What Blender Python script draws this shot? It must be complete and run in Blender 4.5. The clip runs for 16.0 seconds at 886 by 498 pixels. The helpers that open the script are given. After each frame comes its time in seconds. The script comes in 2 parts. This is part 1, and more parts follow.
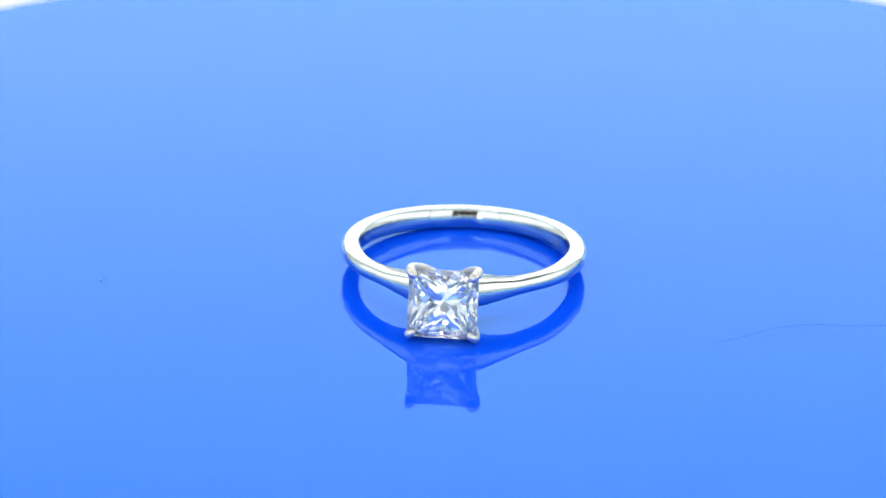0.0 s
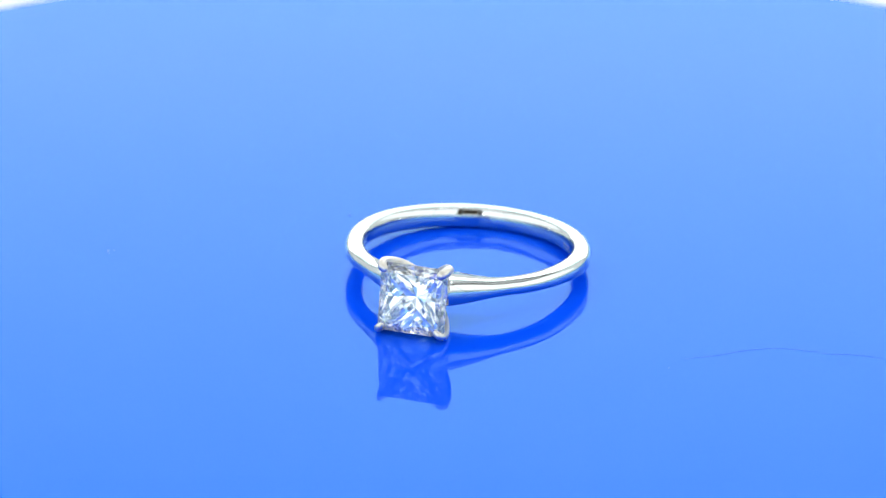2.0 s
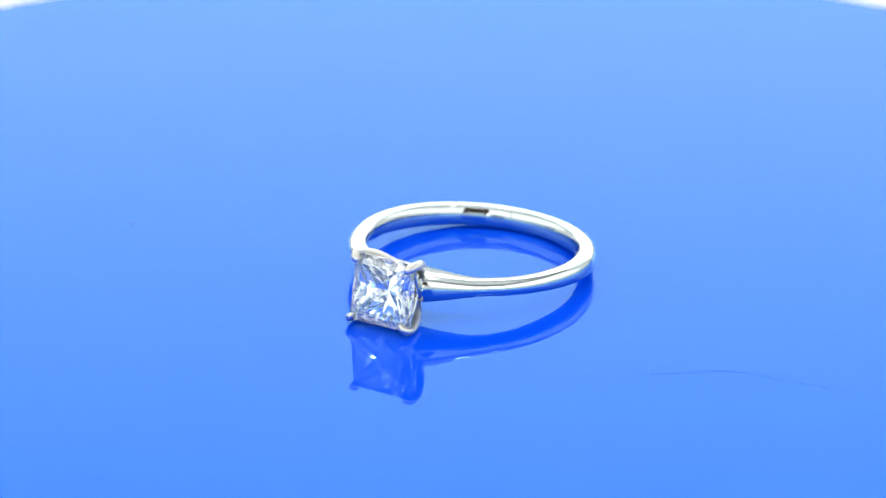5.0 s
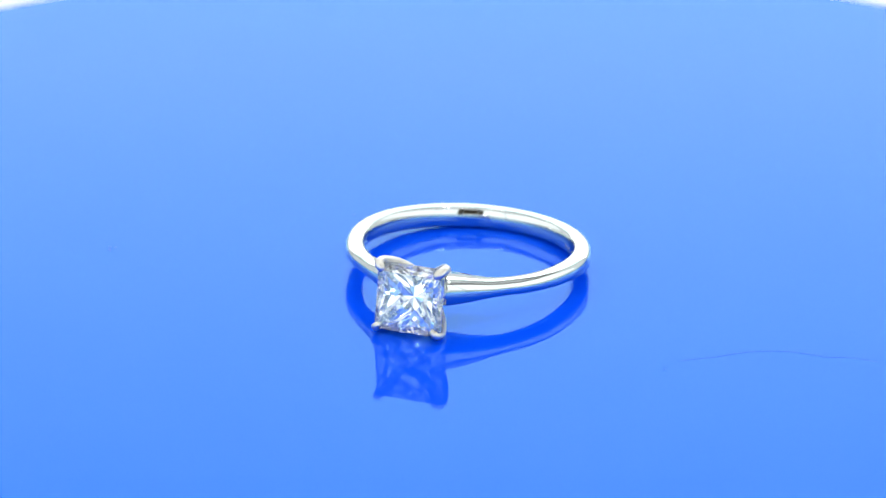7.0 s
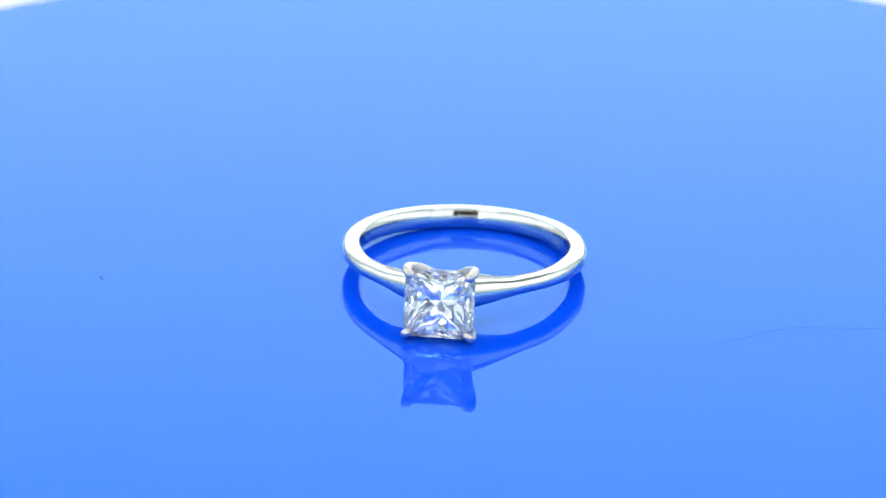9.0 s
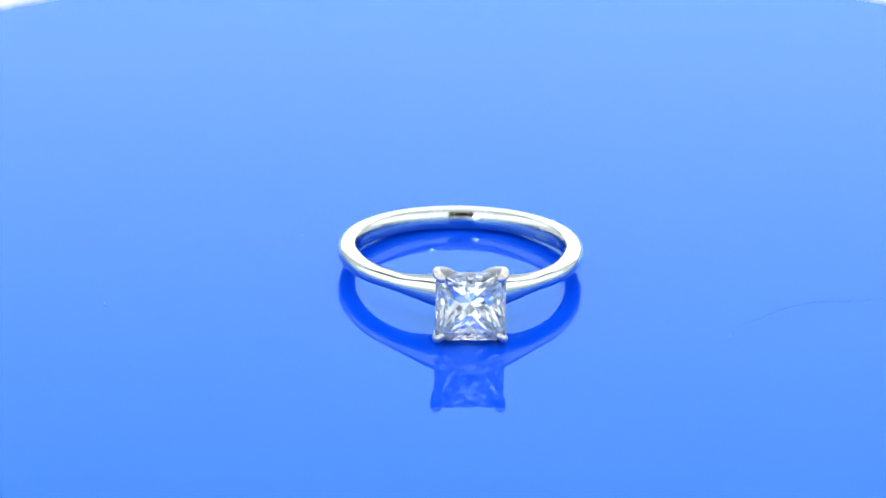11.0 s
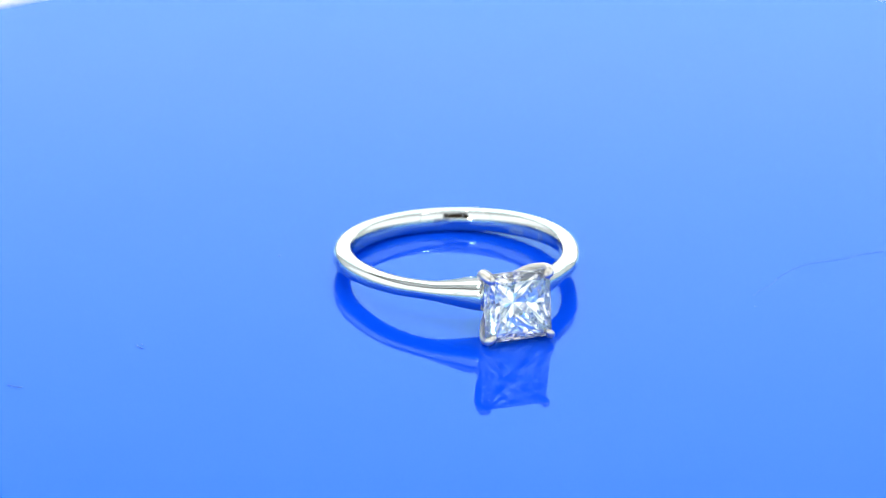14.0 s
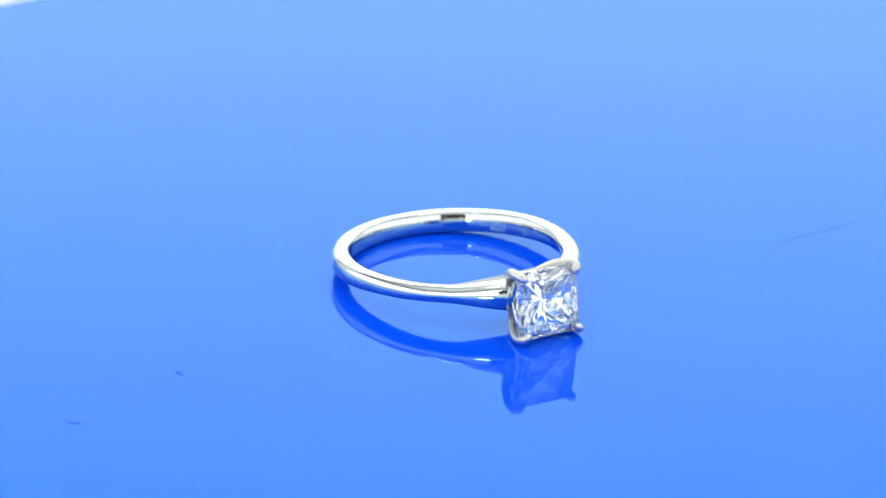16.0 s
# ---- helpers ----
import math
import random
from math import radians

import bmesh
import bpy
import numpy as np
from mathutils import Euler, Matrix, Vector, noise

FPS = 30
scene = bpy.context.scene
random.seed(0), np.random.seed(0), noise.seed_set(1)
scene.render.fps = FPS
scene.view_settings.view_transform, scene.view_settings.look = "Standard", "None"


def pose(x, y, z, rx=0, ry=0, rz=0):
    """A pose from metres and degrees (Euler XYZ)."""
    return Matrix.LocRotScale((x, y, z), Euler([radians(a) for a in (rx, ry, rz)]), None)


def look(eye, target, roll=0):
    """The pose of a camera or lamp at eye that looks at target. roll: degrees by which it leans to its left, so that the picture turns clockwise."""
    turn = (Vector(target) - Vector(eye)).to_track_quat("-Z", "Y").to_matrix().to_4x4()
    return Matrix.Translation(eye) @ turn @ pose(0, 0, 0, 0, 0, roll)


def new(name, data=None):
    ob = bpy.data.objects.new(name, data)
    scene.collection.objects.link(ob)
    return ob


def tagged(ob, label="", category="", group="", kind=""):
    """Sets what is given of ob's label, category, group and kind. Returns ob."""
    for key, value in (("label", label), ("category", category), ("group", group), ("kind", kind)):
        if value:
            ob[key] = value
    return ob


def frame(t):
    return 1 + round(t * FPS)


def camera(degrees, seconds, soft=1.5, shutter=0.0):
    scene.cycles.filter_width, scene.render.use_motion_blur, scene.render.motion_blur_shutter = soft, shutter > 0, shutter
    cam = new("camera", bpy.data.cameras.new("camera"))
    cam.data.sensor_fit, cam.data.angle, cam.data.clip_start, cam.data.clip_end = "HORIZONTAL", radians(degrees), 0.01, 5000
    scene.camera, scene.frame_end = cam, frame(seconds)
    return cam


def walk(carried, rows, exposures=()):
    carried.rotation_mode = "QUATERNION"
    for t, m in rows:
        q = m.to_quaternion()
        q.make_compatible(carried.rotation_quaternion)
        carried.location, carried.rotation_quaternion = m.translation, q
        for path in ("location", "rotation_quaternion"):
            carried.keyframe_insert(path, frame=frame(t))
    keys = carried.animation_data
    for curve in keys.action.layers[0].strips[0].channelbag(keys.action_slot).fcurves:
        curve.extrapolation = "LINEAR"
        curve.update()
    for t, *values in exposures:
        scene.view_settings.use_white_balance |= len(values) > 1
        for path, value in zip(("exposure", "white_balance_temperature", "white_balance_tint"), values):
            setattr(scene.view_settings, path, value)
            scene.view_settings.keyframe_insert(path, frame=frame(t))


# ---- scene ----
MM = 0.001

# ---- camera: long lens on a stand, looking down at the turntable ----
cam = camera(10.88, 16.0, soft=1.4)
cam.data.dof.use_dof = True
cam.data.dof.focus_distance = 0.372
cam.data.dof.aperture_fstop = 42.0
EYE = Vector((0.0, -0.35184, 0.14941))
PAN, PITCH, ROLL = radians(-0.48), radians(-22.66), 1.17
AIM = Vector((math.sin(PAN) * math.cos(PITCH), math.cos(PAN) * math.cos(PITCH), math.sin(PITCH)))
STAND = look(EYE, EYE + AIM, ROLL)
walk(cam, [(0.0, STAND), (16.0, STAND)])

# ---- light: back panel, fill panels added at sides, front and roof, small sparkle lamps ----
world = bpy.data.worlds.new("room")
scene.world = world
world.use_nodes = True
world.node_tree.nodes["Background"].inputs["Color"].default_value = (0.8, 0.92, 1.0, 1)
world.node_tree.nodes["Background"].inputs["Strength"].default_value = 0.05
scene.view_settings.exposure = 0.0
# light crosses the cut stone many times before it leaves
scene.cycles.max_bounces, scene.cycles.glossy_bounces, scene.cycles.transmission_bounces = 24, 18, 24
scene.cycles.sample_clamp_indirect = 80.0


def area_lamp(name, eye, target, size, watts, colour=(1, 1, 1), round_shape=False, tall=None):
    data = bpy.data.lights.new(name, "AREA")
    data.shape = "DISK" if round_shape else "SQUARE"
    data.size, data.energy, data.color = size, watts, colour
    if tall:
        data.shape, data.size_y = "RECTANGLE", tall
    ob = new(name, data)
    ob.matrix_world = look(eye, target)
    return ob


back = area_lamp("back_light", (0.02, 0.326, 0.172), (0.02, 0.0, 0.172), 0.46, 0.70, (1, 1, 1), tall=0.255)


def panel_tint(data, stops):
    """Shifts a panel's glow smoothly from lower to upper edge, by added colour stops."""
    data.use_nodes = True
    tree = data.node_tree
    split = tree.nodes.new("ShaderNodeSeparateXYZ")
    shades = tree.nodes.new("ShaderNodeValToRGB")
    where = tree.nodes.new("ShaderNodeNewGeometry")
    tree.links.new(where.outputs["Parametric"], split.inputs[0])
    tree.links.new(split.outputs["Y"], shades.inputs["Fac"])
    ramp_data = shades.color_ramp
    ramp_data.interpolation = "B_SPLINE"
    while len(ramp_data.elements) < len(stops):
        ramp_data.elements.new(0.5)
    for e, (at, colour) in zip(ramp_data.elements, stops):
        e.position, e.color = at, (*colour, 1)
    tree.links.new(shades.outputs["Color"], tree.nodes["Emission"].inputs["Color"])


# made-up stops (height, brightness, red) that tint what the disc mirrors
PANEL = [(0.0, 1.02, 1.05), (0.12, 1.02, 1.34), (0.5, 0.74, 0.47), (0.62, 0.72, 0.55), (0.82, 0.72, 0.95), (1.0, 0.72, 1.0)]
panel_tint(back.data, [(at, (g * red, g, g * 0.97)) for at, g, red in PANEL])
NEUTRAL = (0.92, 0.97, 0.96)
# unseen fill panels, added to brighten stone, metal and disc
for side in (-1, 1):
    area_lamp("side_fill", (side * 0.295, -0.085, 0.17), (0, -0.085, 0.17), 0.49, 0.31, NEUTRAL, tall=0.26)
    area_lamp("front_fill", (side * 0.192, -0.338, 0.165), (side * 0.192, 0, 0.165), 0.20, 0.128, NEUTRAL, tall=0.27)
area_lamp("roof_fill", (0, 0, 0.494), (0, 0.0001, 0), 0.50, 0.20, NEUTRAL)
area_lamp("room_light", (0, -0.62, 0.505), (0, -0.6201, 0), 0.12, 0.10, (1, 0.9, 0.78))
# small unseen lamps added on the roof to make the stone sparkle
SPARKS = [(0.15 * math.sin(radians(a)), -0.15 * math.cos(radians(a)), 0.488) for a in (72, 95, 125, 160, 203, 236, 264, 287)]
for eye in SPARKS:
    area_lamp("spark_light", eye, (0, 0, 0), 0.020, 0.085, (1, 0.97, 0.92), True)
area_lamp("spark_light", (-0.095, -0.333, 0.060), (0, 0, 0), 0.034, 0.10, (1, 0.98, 0.95), True)


# ---- materials ----
def material(name):
    m = bpy.data.materials.new(name)
    m.use_nodes = True
    return m, m.node_tree, m.node_tree.nodes["Principled BSDF"]


def noise_node(tree, scale, detail=3.0, rough=0.5):
    c = tree.nodes.new("ShaderNodeTexCoord")
    n = tree.nodes.new("ShaderNodeTexNoise")
    n.inputs["Scale"].default_value, n.inputs["Detail"].default_value, n.inputs["Roughness"].default_value = scale, detail, rough
    tree.links.new(c.outputs["Object"], n.inputs["Vector"])
    return n.outputs["Fac"]


def ramp(tree, fac, lo, hi, a=0.3, b=0.7):
    r = tree.nodes.new("ShaderNodeMapRange")
    r.inputs["From Min"].default_value, r.inputs["From Max"].default_value = a, b
    r.inputs["To Min"].default_value, r.inputs["To Max"].default_value = lo, hi
    tree.links.new(fac, r.inputs["Value"])
    return r.outputs["Result"]


def mixed(tree, fac, a, b):
    m = tree.nodes.new("ShaderNodeMix")
    m.data_type = "RGBA"
    m.inputs[6].default_value, m.inputs[7].default_value = (*a, 1), (*b, 1)
    tree.links.new(fac, m.inputs[0])
    return m.outputs[2]


def bump(tree, bsdf, fac, strength, distance):
    b = tree.nodes.new("ShaderNodeBump")
    b.inputs["Strength"].default_value, b.inputs["Distance"].default_value = strength, distance
    tree.links.new(fac, b.inputs["Height"])
    tree.links.new(b.outputs["Normal"], bsdf.inputs["Normal"])


def acrylic():
    """Blue sheet with a thin clear coat whose gloss takes on some of the blue."""
    m, tree, b = material("blue_acrylic")
    tree.links.new(mixed(tree, noise_node(tree, 60, 4), (0.001, 0.078, 0.92), (0.002, 0.083, 0.96)), b.inputs["Base Color"])
    b.inputs["Roughness"].default_value, b.inputs["Specular IOR Level"].default_value = 0.6, 0.0
    gloss = tree.nodes.new("ShaderNodeBsdfGlossy")
    gloss.inputs["Color"].default_value = (0.52, 0.96, 1.0, 1)
    gloss.inputs["Roughness"].default_value = 0.001
    fresnel = tree.nodes.new("ShaderNodeFresnel")
    fresnel.inputs["IOR"].default_value = 1.36
    bump(tree, gloss, noise_node(tree, 25, 2), 0.02, 0.0004)
    coat = tree.nodes.new("ShaderNodeMixShader")
    tree.links.new(fresnel.outputs["Fac"], coat.inputs[0])
    tree.links.new(b.outputs["BSDF"], coat.inputs[1])
    tree.links.new(gloss.outputs["BSDF"], coat.inputs[2])
    tree.links.new(coat.outputs["Shader"], tree.nodes["Material Output"].inputs["Surface"])
    return m


def white_gold(name, dark, light, rough):
    m, tree, b = material(name)
    b.inputs["Metallic"].default_value = 1.0
    tree.links.new(mixed(tree, noise_node(tree, 900, 3), dark, light), b.inputs["Base Color"])
    tree.links.new(ramp(tree, noise_node(tree, 2500, 4), rough, rough + 0.04), b.inputs["Roughness"])
    bump(tree, b, noise_node(tree, 700, 3), 0.05, 0.00005)
    return m


def plain(name, a, b2, scale, rough=0.8, strength=0.0, distance=0.0005):
    m, tree, b = material(name)
    f = noise_node(tree, scale, 5)
    tree.links.new(mixed(tree, f, a, b2), b.inputs["Base Color"])
    b.inputs["Roughness"].default_value = rough
    if strength:
        bump(tree, b, noise_node(tree, scale * 8, 3), strength, distance)
    return m


def gem():
    m, tree, b = material("diamond")
    tree.nodes.remove(b)
    g = tree.nodes.new("ShaderNodeBsdfGlass")
    g.inputs["IOR"].default_value, g.inputs["Roughness"].default_value = 2.417, 0.0
    g.inputs["Color"].default_value = (1, 1, 1, 1)
    tree.links.new(g.outputs["BSDF"], tree.nodes["Material Output"].inputs["Surface"])
    return m


ACRYLIC, GEM = acrylic(), gem()
GOLD = white_gold("white_gold", (0.605, 0.635, 0.63), (0.645, 0.675, 0.67), 0.035)
SATIN = white_gold("satin_white_gold", (0.66, 0.625, 0.57), (0.70, 0.665, 0.61), 0.34)
CLOTH = plain("white_tent_cloth", (0.78, 0.79, 0.80), (0.84, 0.85, 0.86), 40, 0.85, 0.2)
BLACK = plain("dark_brown_cloth", (0.05, 0.04, 0.03), (0.08, 0.065, 0.05), 60, 0.8)
TAN = plain("tan_room_wall", (0.50, 0.42, 0.33), (0.56, 0.47, 0.37), 6, 0.8)
BAND_GREY = plain("grey_cloth", (0.16, 0.15, 0.135), (0.22, 0.205, 0.185), 30, 0.85, 0.2)
HAIR = plain("dark_fibre", (0.04, 0.14, 0.62), (0.06, 0.17, 0.70), 900, 0.6)
STAMP = plain("engraved_metal", (0.64, 0.61, 0.60), (0.70, 0.67, 0.66), 900, 0.22)
STAMP.node_tree.nodes["Principled BSDF"].inputs["Metallic"].default_value = 1.0


# ---- mesh helpers (millimetres in, metres out) ----
def link_mesh(name, verts, faces, mat, parent=None, label="", smooth=False):
    me = bpy.data.meshes.new(name)
    me.from_pydata([[c * MM for c in v] for v in verts], [], faces)
    bm = bmesh.new()
    bm.from_mesh(me)
    bmesh.ops.remove_doubles(bm, verts=bm.verts, dist=1e-7)
    bmesh.ops.recalc_face_normals(bm, faces=bm.faces)
    bm.to_mesh(me)
    bm.free()
    me.materials.append(mat)
    me.polygons.foreach_set("use_smooth", [smooth] * len(me.polygons))
    ob = new(name, me)
    if parent is not None:
        ob.parent = parent
    return tagged(ob, label)


def loft(rings, closed_path=False, caps=True):
    """Verts and faces of a skin over closed loops of equal length."""
    n, k = len(rings[0]), len(rings)
    verts = [p for r in rings for p in r]
    faces = []
    for i in range(k if closed_path else k - 1):
        j = (i + 1) % k
        for a in range(n):
            b = (a + 1) % n
            faces.append((i * n + a, i * n + b, j * n + b, j * n + a))
    if caps and not closed_path:
        faces.append(tuple(range(n - 1, -1, -1)))
        faces.append(tuple((k - 1) * n + a for a in range(n)))
    return verts, faces


def bezier(pts, n):
    """Points along a smooth curve through the given points."""
    p = [Vector(q) for q in pts]
    p = [2 * p[0] - p[1]] + p + [2 * p[-1] - p[-2]]
    out = []
    for i in range(1, len(p) - 2):
        for s in range(n):
            t = s / n
            a, b, c, d = p[i - 1:i + 3]
            out.append(0.5 * ((2 * b) + (c - a) * t + (2 * a - 5 * b + 4 * c - d) * t * t + (3 * b - a - 3 * c + d) * t ** 3))
    return out + [p[-2]]


def tube(path, wide, thick, across, sides=16):
    """Loops of an oval wire along path; wide is measured along across."""
    rings = []
    for i, q in enumerate(path):
        tan = (path[min(i + 1, len(path) - 1)] - path[max(i - 1, 0)]).normalized()
        u = (across - tan * across.dot(tan)).normalized()
        v = tan.cross(u)
        w, h = wide[i], thick[i]
        rings.append([tuple(q + u * w * math.cos(a) + v * h * math.sin(a)) for a in [2 * math.pi * s / sides for s in range(sides)]])
    return rings


# ---- the light tent round the turntable ----
def box(name, x0, x1, y0, y1, z0, z1, mat):
    v = [(x, y, z) for x in (x0, x1) for y in (y0, y1) for z in (z0, z1)]
    f = [(0, 1, 3, 2), (4, 6, 7, 5), (0, 4, 5, 1), (2, 3, 7, 6), (0, 2, 6, 4), (1, 5, 7, 3)]
    return link_mesh(name, v, f, mat)


FLOOR_Z, ROOF_Z, HALF, BACK_Y, FRONT_Y, DOOR = -10.0, 500.0, 300.0, 330.0, -343.0, 50.0
tagged(box("floor", -HALF, HALF, FRONT_Y, BACK_Y, FLOOR_Z - 8, FLOOR_Z, CLOTH), "plain white cloth floor of a small light tent", "floor", kind="structure")
tagged(box("wall_back", -HALF - 6, HALF + 6, BACK_Y, BACK_Y + 6, FLOOR_Z - 8, ROOF_Z, CLOTH), "plain white cloth back wall of a light tent", "wall", kind="structure")
tagged(box("wall_west", -HALF - 6, -HALF, FRONT_Y, BACK_Y, FLOOR_Z - 8, ROOF_Z, CLOTH), "plain white cloth side wall of a light tent", "wall", kind="structure")
tagged(box("wall_east", HALF, HALF + 6, FRONT_Y, BACK_Y, FLOOR_Z - 8, ROOF_Z, CLOTH), "plain white cloth side wall of a light tent", "wall", kind="structure")
tagged(box("ceiling", -HALF - 6, HALF + 6, FRONT_Y - 6, BACK_Y + 6, ROOF_Z, ROOF_Z + 6, CLOTH), "plain white cloth roof of a light tent", "ceiling", kind="structure")
tagged(box("wall_front", -HALF - 6, HALF + 6, FRONT_Y - 5, FRONT_Y, 235, ROOF_Z, CLOTH), "white cloth flap over the open front", "wall", kind="structure")
tagged(box("wall_front_sill", -DOOR, DOOR, FRONT_Y - 5, FRONT_Y, FLOOR_Z - 8, 74, CLOTH), "white cloth flap under the open front", "wall", kind="structure")
for side in (-1, 1):
    x0, x1 = sorted((side * DOOR, side * (HALF + 6)))
    tagged(box("wall_front_side", x0, x1, FRONT_Y - 5, FRONT_Y, FLOOR_Z - 8, 235, CLOTH), "white cloth flap beside the open front", "wall", kind="structure")

# unseen strips, added to darken the patch mirrored inside the band
for side in (-1, 1):
    x0, x1 = sorted((side * 52, side * 88))
    tagged(box("mirror_strip", x0, x1, FRONT_Y, FRONT_Y + 3, 55, 240, BLACK), "unseen dark brown cloth strip added beside the open front", "trim", kind="structure")

# unseen dark band, added so the ring mirrors a thin dark line
BAND_0, BAND_1 = 325, 415
tagged(box("mirror_band_back", -HALF + 4, HALF - 4, BACK_Y - 4, BACK_Y, BAND_0, BAND_1, BAND_GREY), "unseen dark grey band added round the tent for the ring's dark line", "trim", kind="structure")
tagged(box("mirror_band_front", -HALF + 4, HALF - 4, FRONT_Y, FRONT_Y + 4, BAND_0, BAND_1, BAND_GREY), "unseen dark grey band added round the tent for the ring's dark line", "trim", kind="structure")
for side in (-1, 1):
    x0, x1 = sorted((side * HALF, side * (HALF - 4)))
    tagged(box("mirror_band_side", x0, x1, FRONT_Y, BACK_Y, BAND_0, BAND_1, BAND_GREY), "unseen dark grey band added round the tent for the ring's dark line", "trim", kind="structure")


def room():
    """The dim room behind the opening."""
    x, y0, y1, z0, z1 = 320, -900, FRONT_Y - 6, -20, 520
    v = [(a, b, c) for a in (-x, x) for b in (y0, y1) for c in (z0, z1)]
    f = [(0, 1, 3, 2), (4, 6, 7, 5), (0, 4, 5, 1), (0, 2, 6, 4), (1, 5, 7, 3)]
    return tagged(link_mesh("wall_room", v, f, TAN), "tan walls of the dim room", "wall", kind="structure")


room()


# ---- the turntable ----
def turntable():
    ob = new("turntable")
    tagged(ob, "round glossy blue acrylic turntable on white cloth", "turntable")
    r, seg = 81.2, 256
    prof = [(0.0, 0.0), (r - 0.5, 0.0), (r - 0.15, -0.15), (r, -0.5), (r, -3.5), (r - 0.15, -3.85), (r - 0.5, -4.0), (0.0, -4.0)]
    cx, cy = 2.18, -2.38
    rings = [[(cx + p[0] * math.cos(2 * math.pi * s / seg), cy + p[0] * math.sin(2 * math.pi * s / seg), p[1]) for s in range(seg)] for p in prof[1:-1]]
    v, f = loft(rings)
    link_mesh("platter", v, f, ACRYLIC, ob, "glossy blue acrylic disc")
    r = 62.0
    prof = [(r, -4.0), (r, -9.2), (r - 0.8, -10.0)]
    rings = [[(p[0] * math.cos(2 * math.pi * s / 128), p[0] * math.sin(2 * math.pi * s / 128), p[1]) for s in range(128)] for p in prof]
    v, f = loft(rings)
    link_mesh("base", v, f, CLOTH, ob, "low white base")
    return ob


# ---- the ring ----
R_OUT, R_IN, GIRDLE = 10.15, 8.5, 14.30
# the head sits on the shank leaning back a little, so that the stone looks upwards
HEAD = pose(12.38 * MM, 0, -0.15 * MM) @ pose(0, 0, 0, 0, -3.8, 0) @ pose(-12.0 * MM, 0, 0)


def smoothstep(a, b, x):
    t = max(0.0, min(1.0, (x - a) / (b - a)))
    return t * t * (3 - 2 * t)


def band(parent):
    """Softly ridged shank that grows taller and wider towards the head."""
    seg, rings = 240, []
    for s in range(seg):
        a = 2 * math.pi * s / seg
        deg = abs((math.degrees(a) + 180) % 360 - 180)
        push = 0.66 * (1 - smoothstep(26, 78, deg))
        slim = 1 - smoothstep(45, 125, deg)
        flare = 1 - smoothstep(6, 34, deg)
        half = 0.93 - 0.26 * slim + 0.46 * flare
        out = R_OUT + push + 1.9 * smoothstep(4, 10, deg) * (max(0.0, 40 - max(deg, 9)) / 31) ** 1.7
        inn = R_IN + push
        # outer face, nearly flat, rounded over into the rims
        loop = [(out - 0.30 * abs(t) ** 2 - 0.20 * abs(t) ** 7, half * t) for t in [-0.97 + 1.94 * k / 16 for k in range(17)]]
        loop += [(out - 0.62, half * 1.0), (out - 0.84, half * 1.0), (inn + 0.38, half * 0.96)]
        # bore, rounded for comfort
        loop += [(inn + 0.27 * abs(t) ** 2, half * t) for t in [0.9 - 1.8 * k / 12 for k in range(13)]]
        loop += [(inn + 0.38, -half * 0.96), (out - 0.84, -half * 1.0), (out - 0.62, -half * 1.0)]
        rings.append([(r * math.cos(a), r * math.sin(a), z) for r, z in loop])
    v, f = loft(rings, closed_path=True)
    return link_mesh("band", v, f, GOLD, parent, "polished white gold band", smooth=True)


def prong(parent, sy, sz):
    """A claw that rises from the shank, bows outwards and closes over a corner of the stone."""
    base = (9.4, 0.35 * sy, 0.45 * sz)
    path = bezier([base, (10.6, 0.95 * sy, 1.15 * sz), (12.0, 2.0 * sy, 2.15 * sz), (13.4, 2.60 * sy, 2.62 * sz),
                   (14.30, 2.70 * sy, 2.70 * sz), (14.84, 2.56 * sy, 2.56 * sz), (15.02, 2.12 * sy, 2.14 * sz)], 8)
    n = len(path)
    wide, thick = [], []
    for i in range(n):
        t = i / (n - 1)
        w = 0.72 - 0.34 * smoothstep(0.0, 0.6, t)
        end = math.sqrt(max(0.0, 1 - max(0.0, (t - 0.86) / 0.1405) ** 2))
        fine = 1.0 if sz > 0 else 1 - 0.22 * t
        wide.append(max(0.03, w * end * fine))
        thick.append(max(0.03, (0.38 - 0.06 * t) * end * fine))
    across = Vector((0, sz, -sy)).normalized()
    v, f = loft(tube(path, wide, thick, across, 14))
    return link_mesh("prong", v, f, SATIN, parent, "rounded satin claw", smooth=True)


def basket(parent):
    """The tulip-shaped cup under the stone; its rim dips between the claws, deepest above and below."""
    def size(r):
        pts = [(9.4, 0.55), (10.6, 1.10), (12.0, 2.02), (13.4, 2.54), (14.4, 2.63)]
        for (r0, h0), (r1, h1) in zip(pts, pts[1:]):
            if r <= r1:
                return h0 + (h1 - h0) * (r - r0) / (r1 - r0)
        return pts[-1][1]
    rings, count = [], 96
    for s in range(count):
        a = 2 * math.pi * s / count
        c, d = math.cos(a), math.sin(a)
        k = (abs(c) ** 5 + abs(d) ** 5) ** (-1 / 5)
        corner = abs(math.sin(2 * a)) ** 1.3
        dip = 11.2 if abs(d) > abs(c) else 12.5
        rim = dip + (14.1 - dip) * corner
        out, inn = [], []
        for j in range(9):
            r = 9.6 + (rim - 9.6) * j / 8
            h = size(r)
            out.append((r, h * k * c, h * k * d))
            w = h - 0.24
            inn.append((r, w * k * c, w * k * d))
        rings.append(out + inn[::-1])
    v, f = loft(rings, closed_path=True)
    return link_mesh("basket", v, f, GOLD, parent, "polished tulip basket", smooth=True)


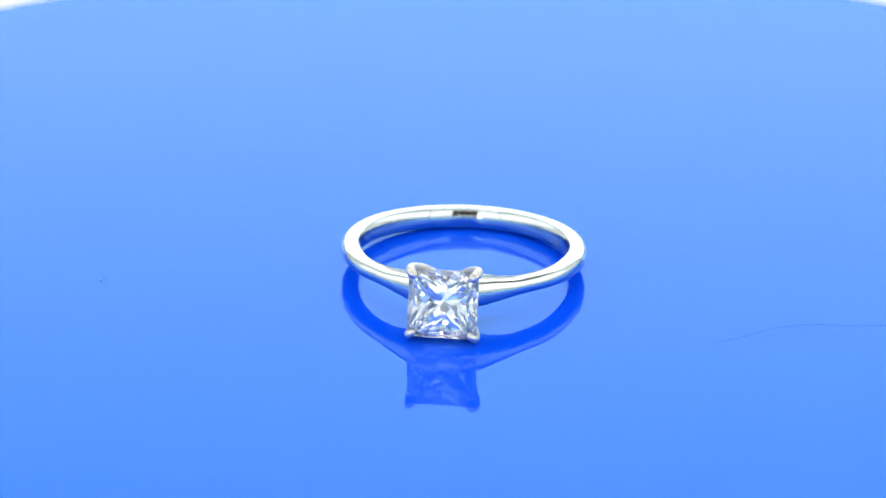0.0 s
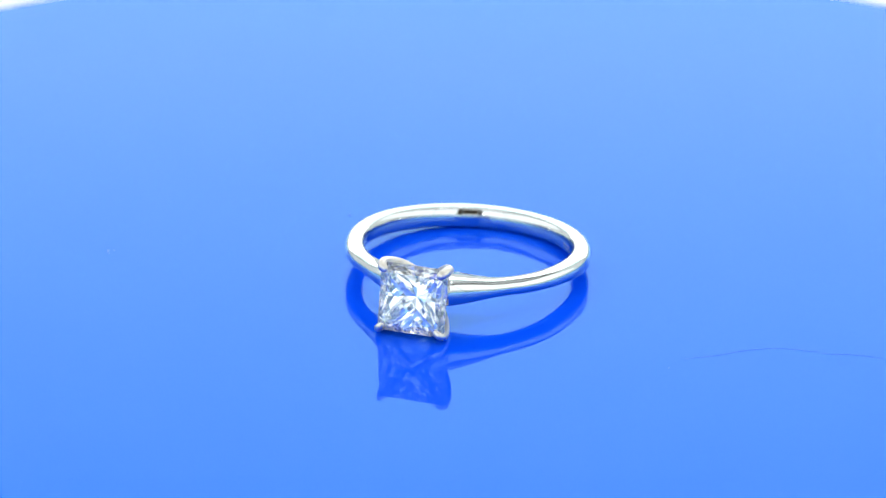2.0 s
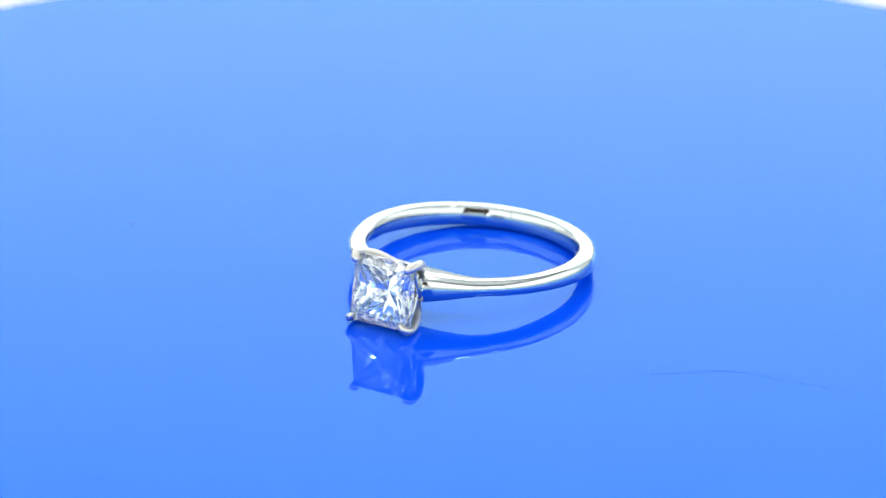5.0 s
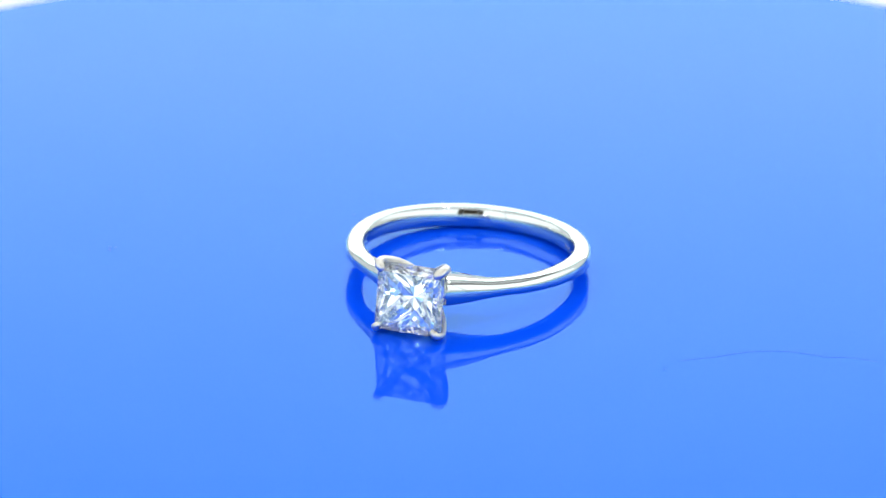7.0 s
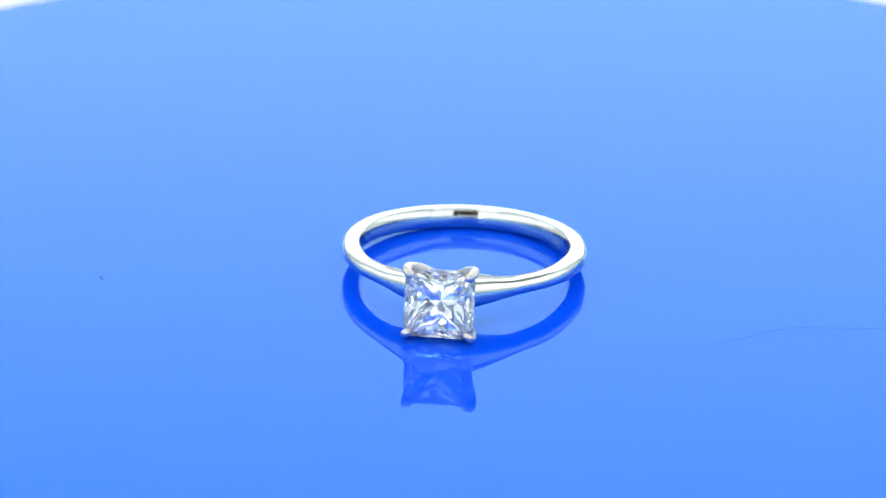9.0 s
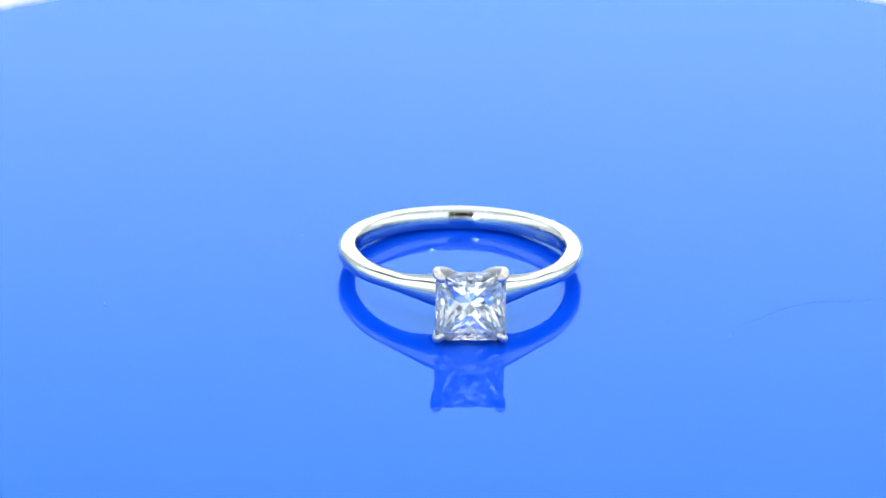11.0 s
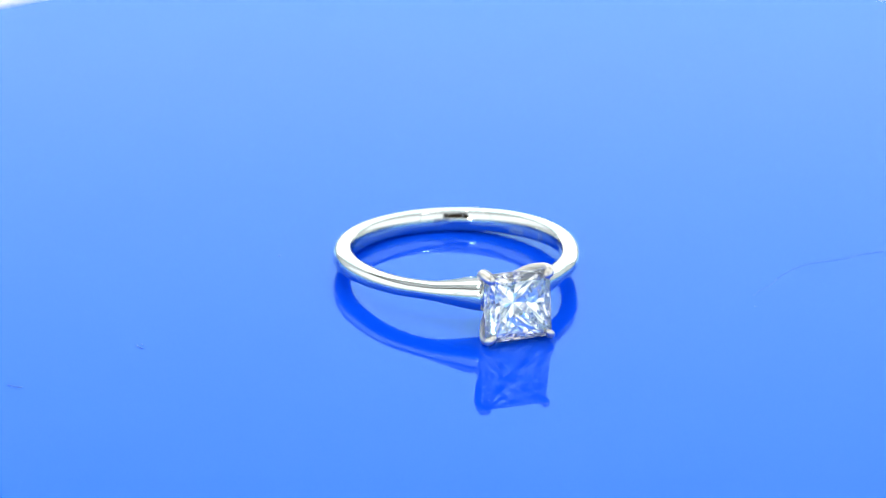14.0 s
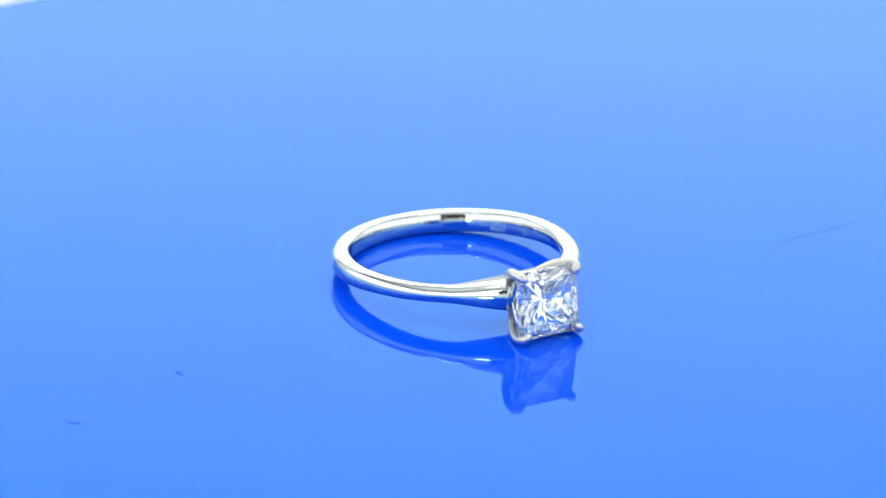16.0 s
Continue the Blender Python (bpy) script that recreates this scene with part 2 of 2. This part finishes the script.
def diamond(parent):
    """Princess cut: square table, two-step crown, pavilion of chevron facets that fan out from the corners."""
    a, g, cut = 2.79, GIRDLE, random.Random(4)
    v, f = [], []

    def add(x, y, z):
        v.append((x, y, z))
        return len(v) - 1

    sq = [(-1, -1), (1, -1), (1, 1), (-1, 1)]
    # crown
    table = [add(g + 0.52, 0.74 * a * y, 0.74 * a * z) for y, z in sq]
    upper = [add(g + 0.07, a * y, a * z) for y, z in sq]
    lower = [add(g - 0.07, a * y, a * z) for y, z in sq]
    f.append(tuple(table))
    for i in range(4):
        j = (i + 1) % 4
        my, mz = (sq[i][0] + sq[j][0]) / 2, (sq[i][1] + sq[j][1]) / 2
        star = add(g + 0.36, 0.86 * a * my, 0.86 * a * mz)
        rim = add(g + 0.07, a * my, a * mz)
        low = add(g - 0.07, a * my, a * mz)
        f.append((table[i], table[j], star))
        for t, u in ((table[i], upper[i]), (table[j], upper[j])):
            k = add(*[(v[t][n] + v[u][n]) / 2 + (0.03 if n == 0 else 0) for n in range(3)])
            h = add(g + 0.24, *[(v[star][n] * 0.4 + v[u][n] * 0.35 + v[rim][n] * 0.25) * 1.005 for n in (1, 2)])
            f += [(t, star, k), (star, h, k), (k, h, u), (u, h, rim), (star, rim, h)]
        f += [(upper[i], rim, low, lower[i]), (rim, upper[j], lower[j], low)]
        # pavilion, girdle to point
        steps, d, k = [], 0.0, 1.0
        for width, deg in ((0.12, 60), (0.14, 50), (0.14, 56), (0.15, 46), (0.16, 50)):
            d += width * a * math.tan(radians(deg))
            k -= width
            steps.append((k, d))
        mids = [low] + [add(g - 0.07 - d, k * a * my, k * a * mz) for k, d in steps]
        if i == 0:
            tip = add(g - 0.07 - d - k * a * math.tan(radians(41)), 0, 0)
        for c in (lower[i], lower[j]):
            # each chevron is broken twice on its way to the corner
            way = {low: [c, low], tip: [c, tip]}
            for q in mids[1:]:
                way[q] = [c]
                for share in (cut.uniform(0.58, 0.70), cut.uniform(0.25, 0.38)):
                    way[q].append(add(*[v[c][n] * share + v[q][n] * (1 - share) - (cut.uniform(0.0, 0.03) if n == 0 else 0) for n in range(3)]))
                way[q].append(q)
            for p, q in zip(mids, mids[1:] + [tip]):
                u, w = way[p], way[q]
                if len(u) == 2:
                    f += [(u[1], w[n], w[n + 1]) for n in range(len(w) - 1)]
                elif len(w) == 2:
                    f += [(w[1], u[n], u[n + 1]) for n in range(len(u) - 1)]
                else:
                    f.append((c, u[1], w[1]))
                    for n in (1, 2):
                        f += [(u[n], u[n + 1], w[n + 1]), (u[n], w[n + 1], w[n])]
    return link_mesh("diamond", v, f, GEM, parent, "clear square princess-cut diamond")


def hallmark(parent, deg, tall, wide):
    """A worn, unreadable stamp inside the band."""
    rings = []
    for k in range(5):
        a = radians(deg + (k / 4 - 0.5) * wide)
        rings.append([(r * math.cos(a), r * math.sin(a), z) for r, z in ((R_IN + 0.09, -tall - 0.3), (R_IN - 0.008, -tall - 0.3), (R_IN - 0.008, tall - 0.3), (R_IN + 0.09, tall - 0.3))])
    v, f = loft(rings)
    return link_mesh("hallmark", v, f, STAMP, parent, "worn stamp inside the band")


def diamond_ring():
    ob = new("diamond_ring")
    tagged(ob, "white gold ring with a square diamond lying on blue acrylic", "ring")
    band(ob)
    basket(ob)
    for sy in (-1, 1):
        for sz in (-1, 1):
            prong(ob, sy, sz)
    diamond(ob)
    for piece in ob.children:
        if piece.name.split(".")[0] in ("basket", "prong", "diamond"):
            piece.matrix_basis = HEAD
    for deg, wide in ((127.5, 2.6), (124.2, 2.6), (120.9, 2.6), (106, 3.2)):
        hallmark(ob, deg, 0.24, wide)
    return ob


# ---- small dirt on the disc ----
def fibre(name, label, pts, r):
    path = bezier([(x, y, 1.8 * r + 0.7 * r * math.sin(3 * i)) for i, (x, y) in enumerate(pts)], 6)
    v, f = loft(tube(path, [r] * len(path), [r] * len(path), Vector((0, 0, 1)), 6))
    return tagged(link_mesh(name, v, f, HAIR, smooth=True), label, name)


def motions():
    """Slow swing of the disc: one way, then back past the start."""
    turns = [(t, -5.56 * t) for t in (0.0, 0.5, 1.0, 1.5, 2.0, 2.5, 3.0, 3.5, 4.0, 4.3)] + [(4.58, -25.25)]
    turns += [(t, 37.1 + 5.485 * (t - 16.0)) for t in (4.86, 5.3, 6.0, 6.5, 7.0, 7.5, 8.0, 8.5, 9.0, 9.5, 10.0, 10.5, 11.0, 11.5, 12.0, 12.5, 13.0, 13.5, 14.0, 14.5, 15.0, 15.5, 16.0)]
    for ob, rest in MOVING:
        walk(ob, [(t, pose(0, 0, 0, 0, 0, a) @ rest) for t, a in turns])


RING_POSE = pose(-1.23 * MM, 1.74 * MM, 1.785 * MM, 0, -5.24, -95.96)


def speck(x, y, r):
    """A grain of dust."""
    v, f, n = [(x, y, 2 * r)], [], 7
    for j, (rr, z) in enumerate(((0.8, 1.5), (1.0, 0.6), (0.6, 0.0))):
        v += [(x + r * rr * math.cos(2 * math.pi * k / n) * (1 + 0.3 * math.sin(5 * k + j)), y + r * rr * math.sin(2 * math.pi * k / n), r * z) for k in range(n)]
    f += [(0, 1 + k, 1 + (k + 1) % n) for k in range(n)]
    for j in range(2):
        f += [(1 + j * n + k, 1 + (j + 1) * n + k, 1 + (j + 1) * n + (k + 1) % n, 1 + j * n + (k + 1) % n) for k in range(n)]
    f.append(tuple(1 + 2 * n + k for k in range(n)))
    return tagged(link_mesh("dust_speck", v, f, HAIR), "tiny dark grain of dust on the blue disc", "dust", "dust on the disc")


DUST = [(18.2, -14.0, 0.045), (-13.25, 10.51, 0.06), (-30.47, -1.92, 0.04)]
MOVING = [(turntable(), pose(0, 0, 0)), (diamond_ring(), RING_POSE), 
          (fibre("hair", "fine dark curved hair lying on the blue disc", [(19.06, -12.01), (20.05, -11.41), (21.47, -10.66), (22.8, -9.59), (24.39, -8.6), (26.08, -8.04),
                  (27.43, -7.89), (28.82, -7.96), (30.24, -8.14), (31.53, -7.79), (32.91, -7.86), (34.32, -8.03)], 0.0085), pose(0, 0, 0)),
          (fibre("lint", "short dark thread of lint on the blue disc", [(-30.95, -1.93), (-30.9, -2.3), (-30.69, -2.75)], 0.03), pose(0, 0, 0)),
          (fibre("lint", "thin dark thread of lint on the blue disc", [(-42.89, -5.06), (-42.6, -5.6), (-42.1, -5.97)], 0.03), pose(0, 0, 0))]
MOVING += [(speck(*d), pose(0, 0, 0)) for d in DUST]
motions()
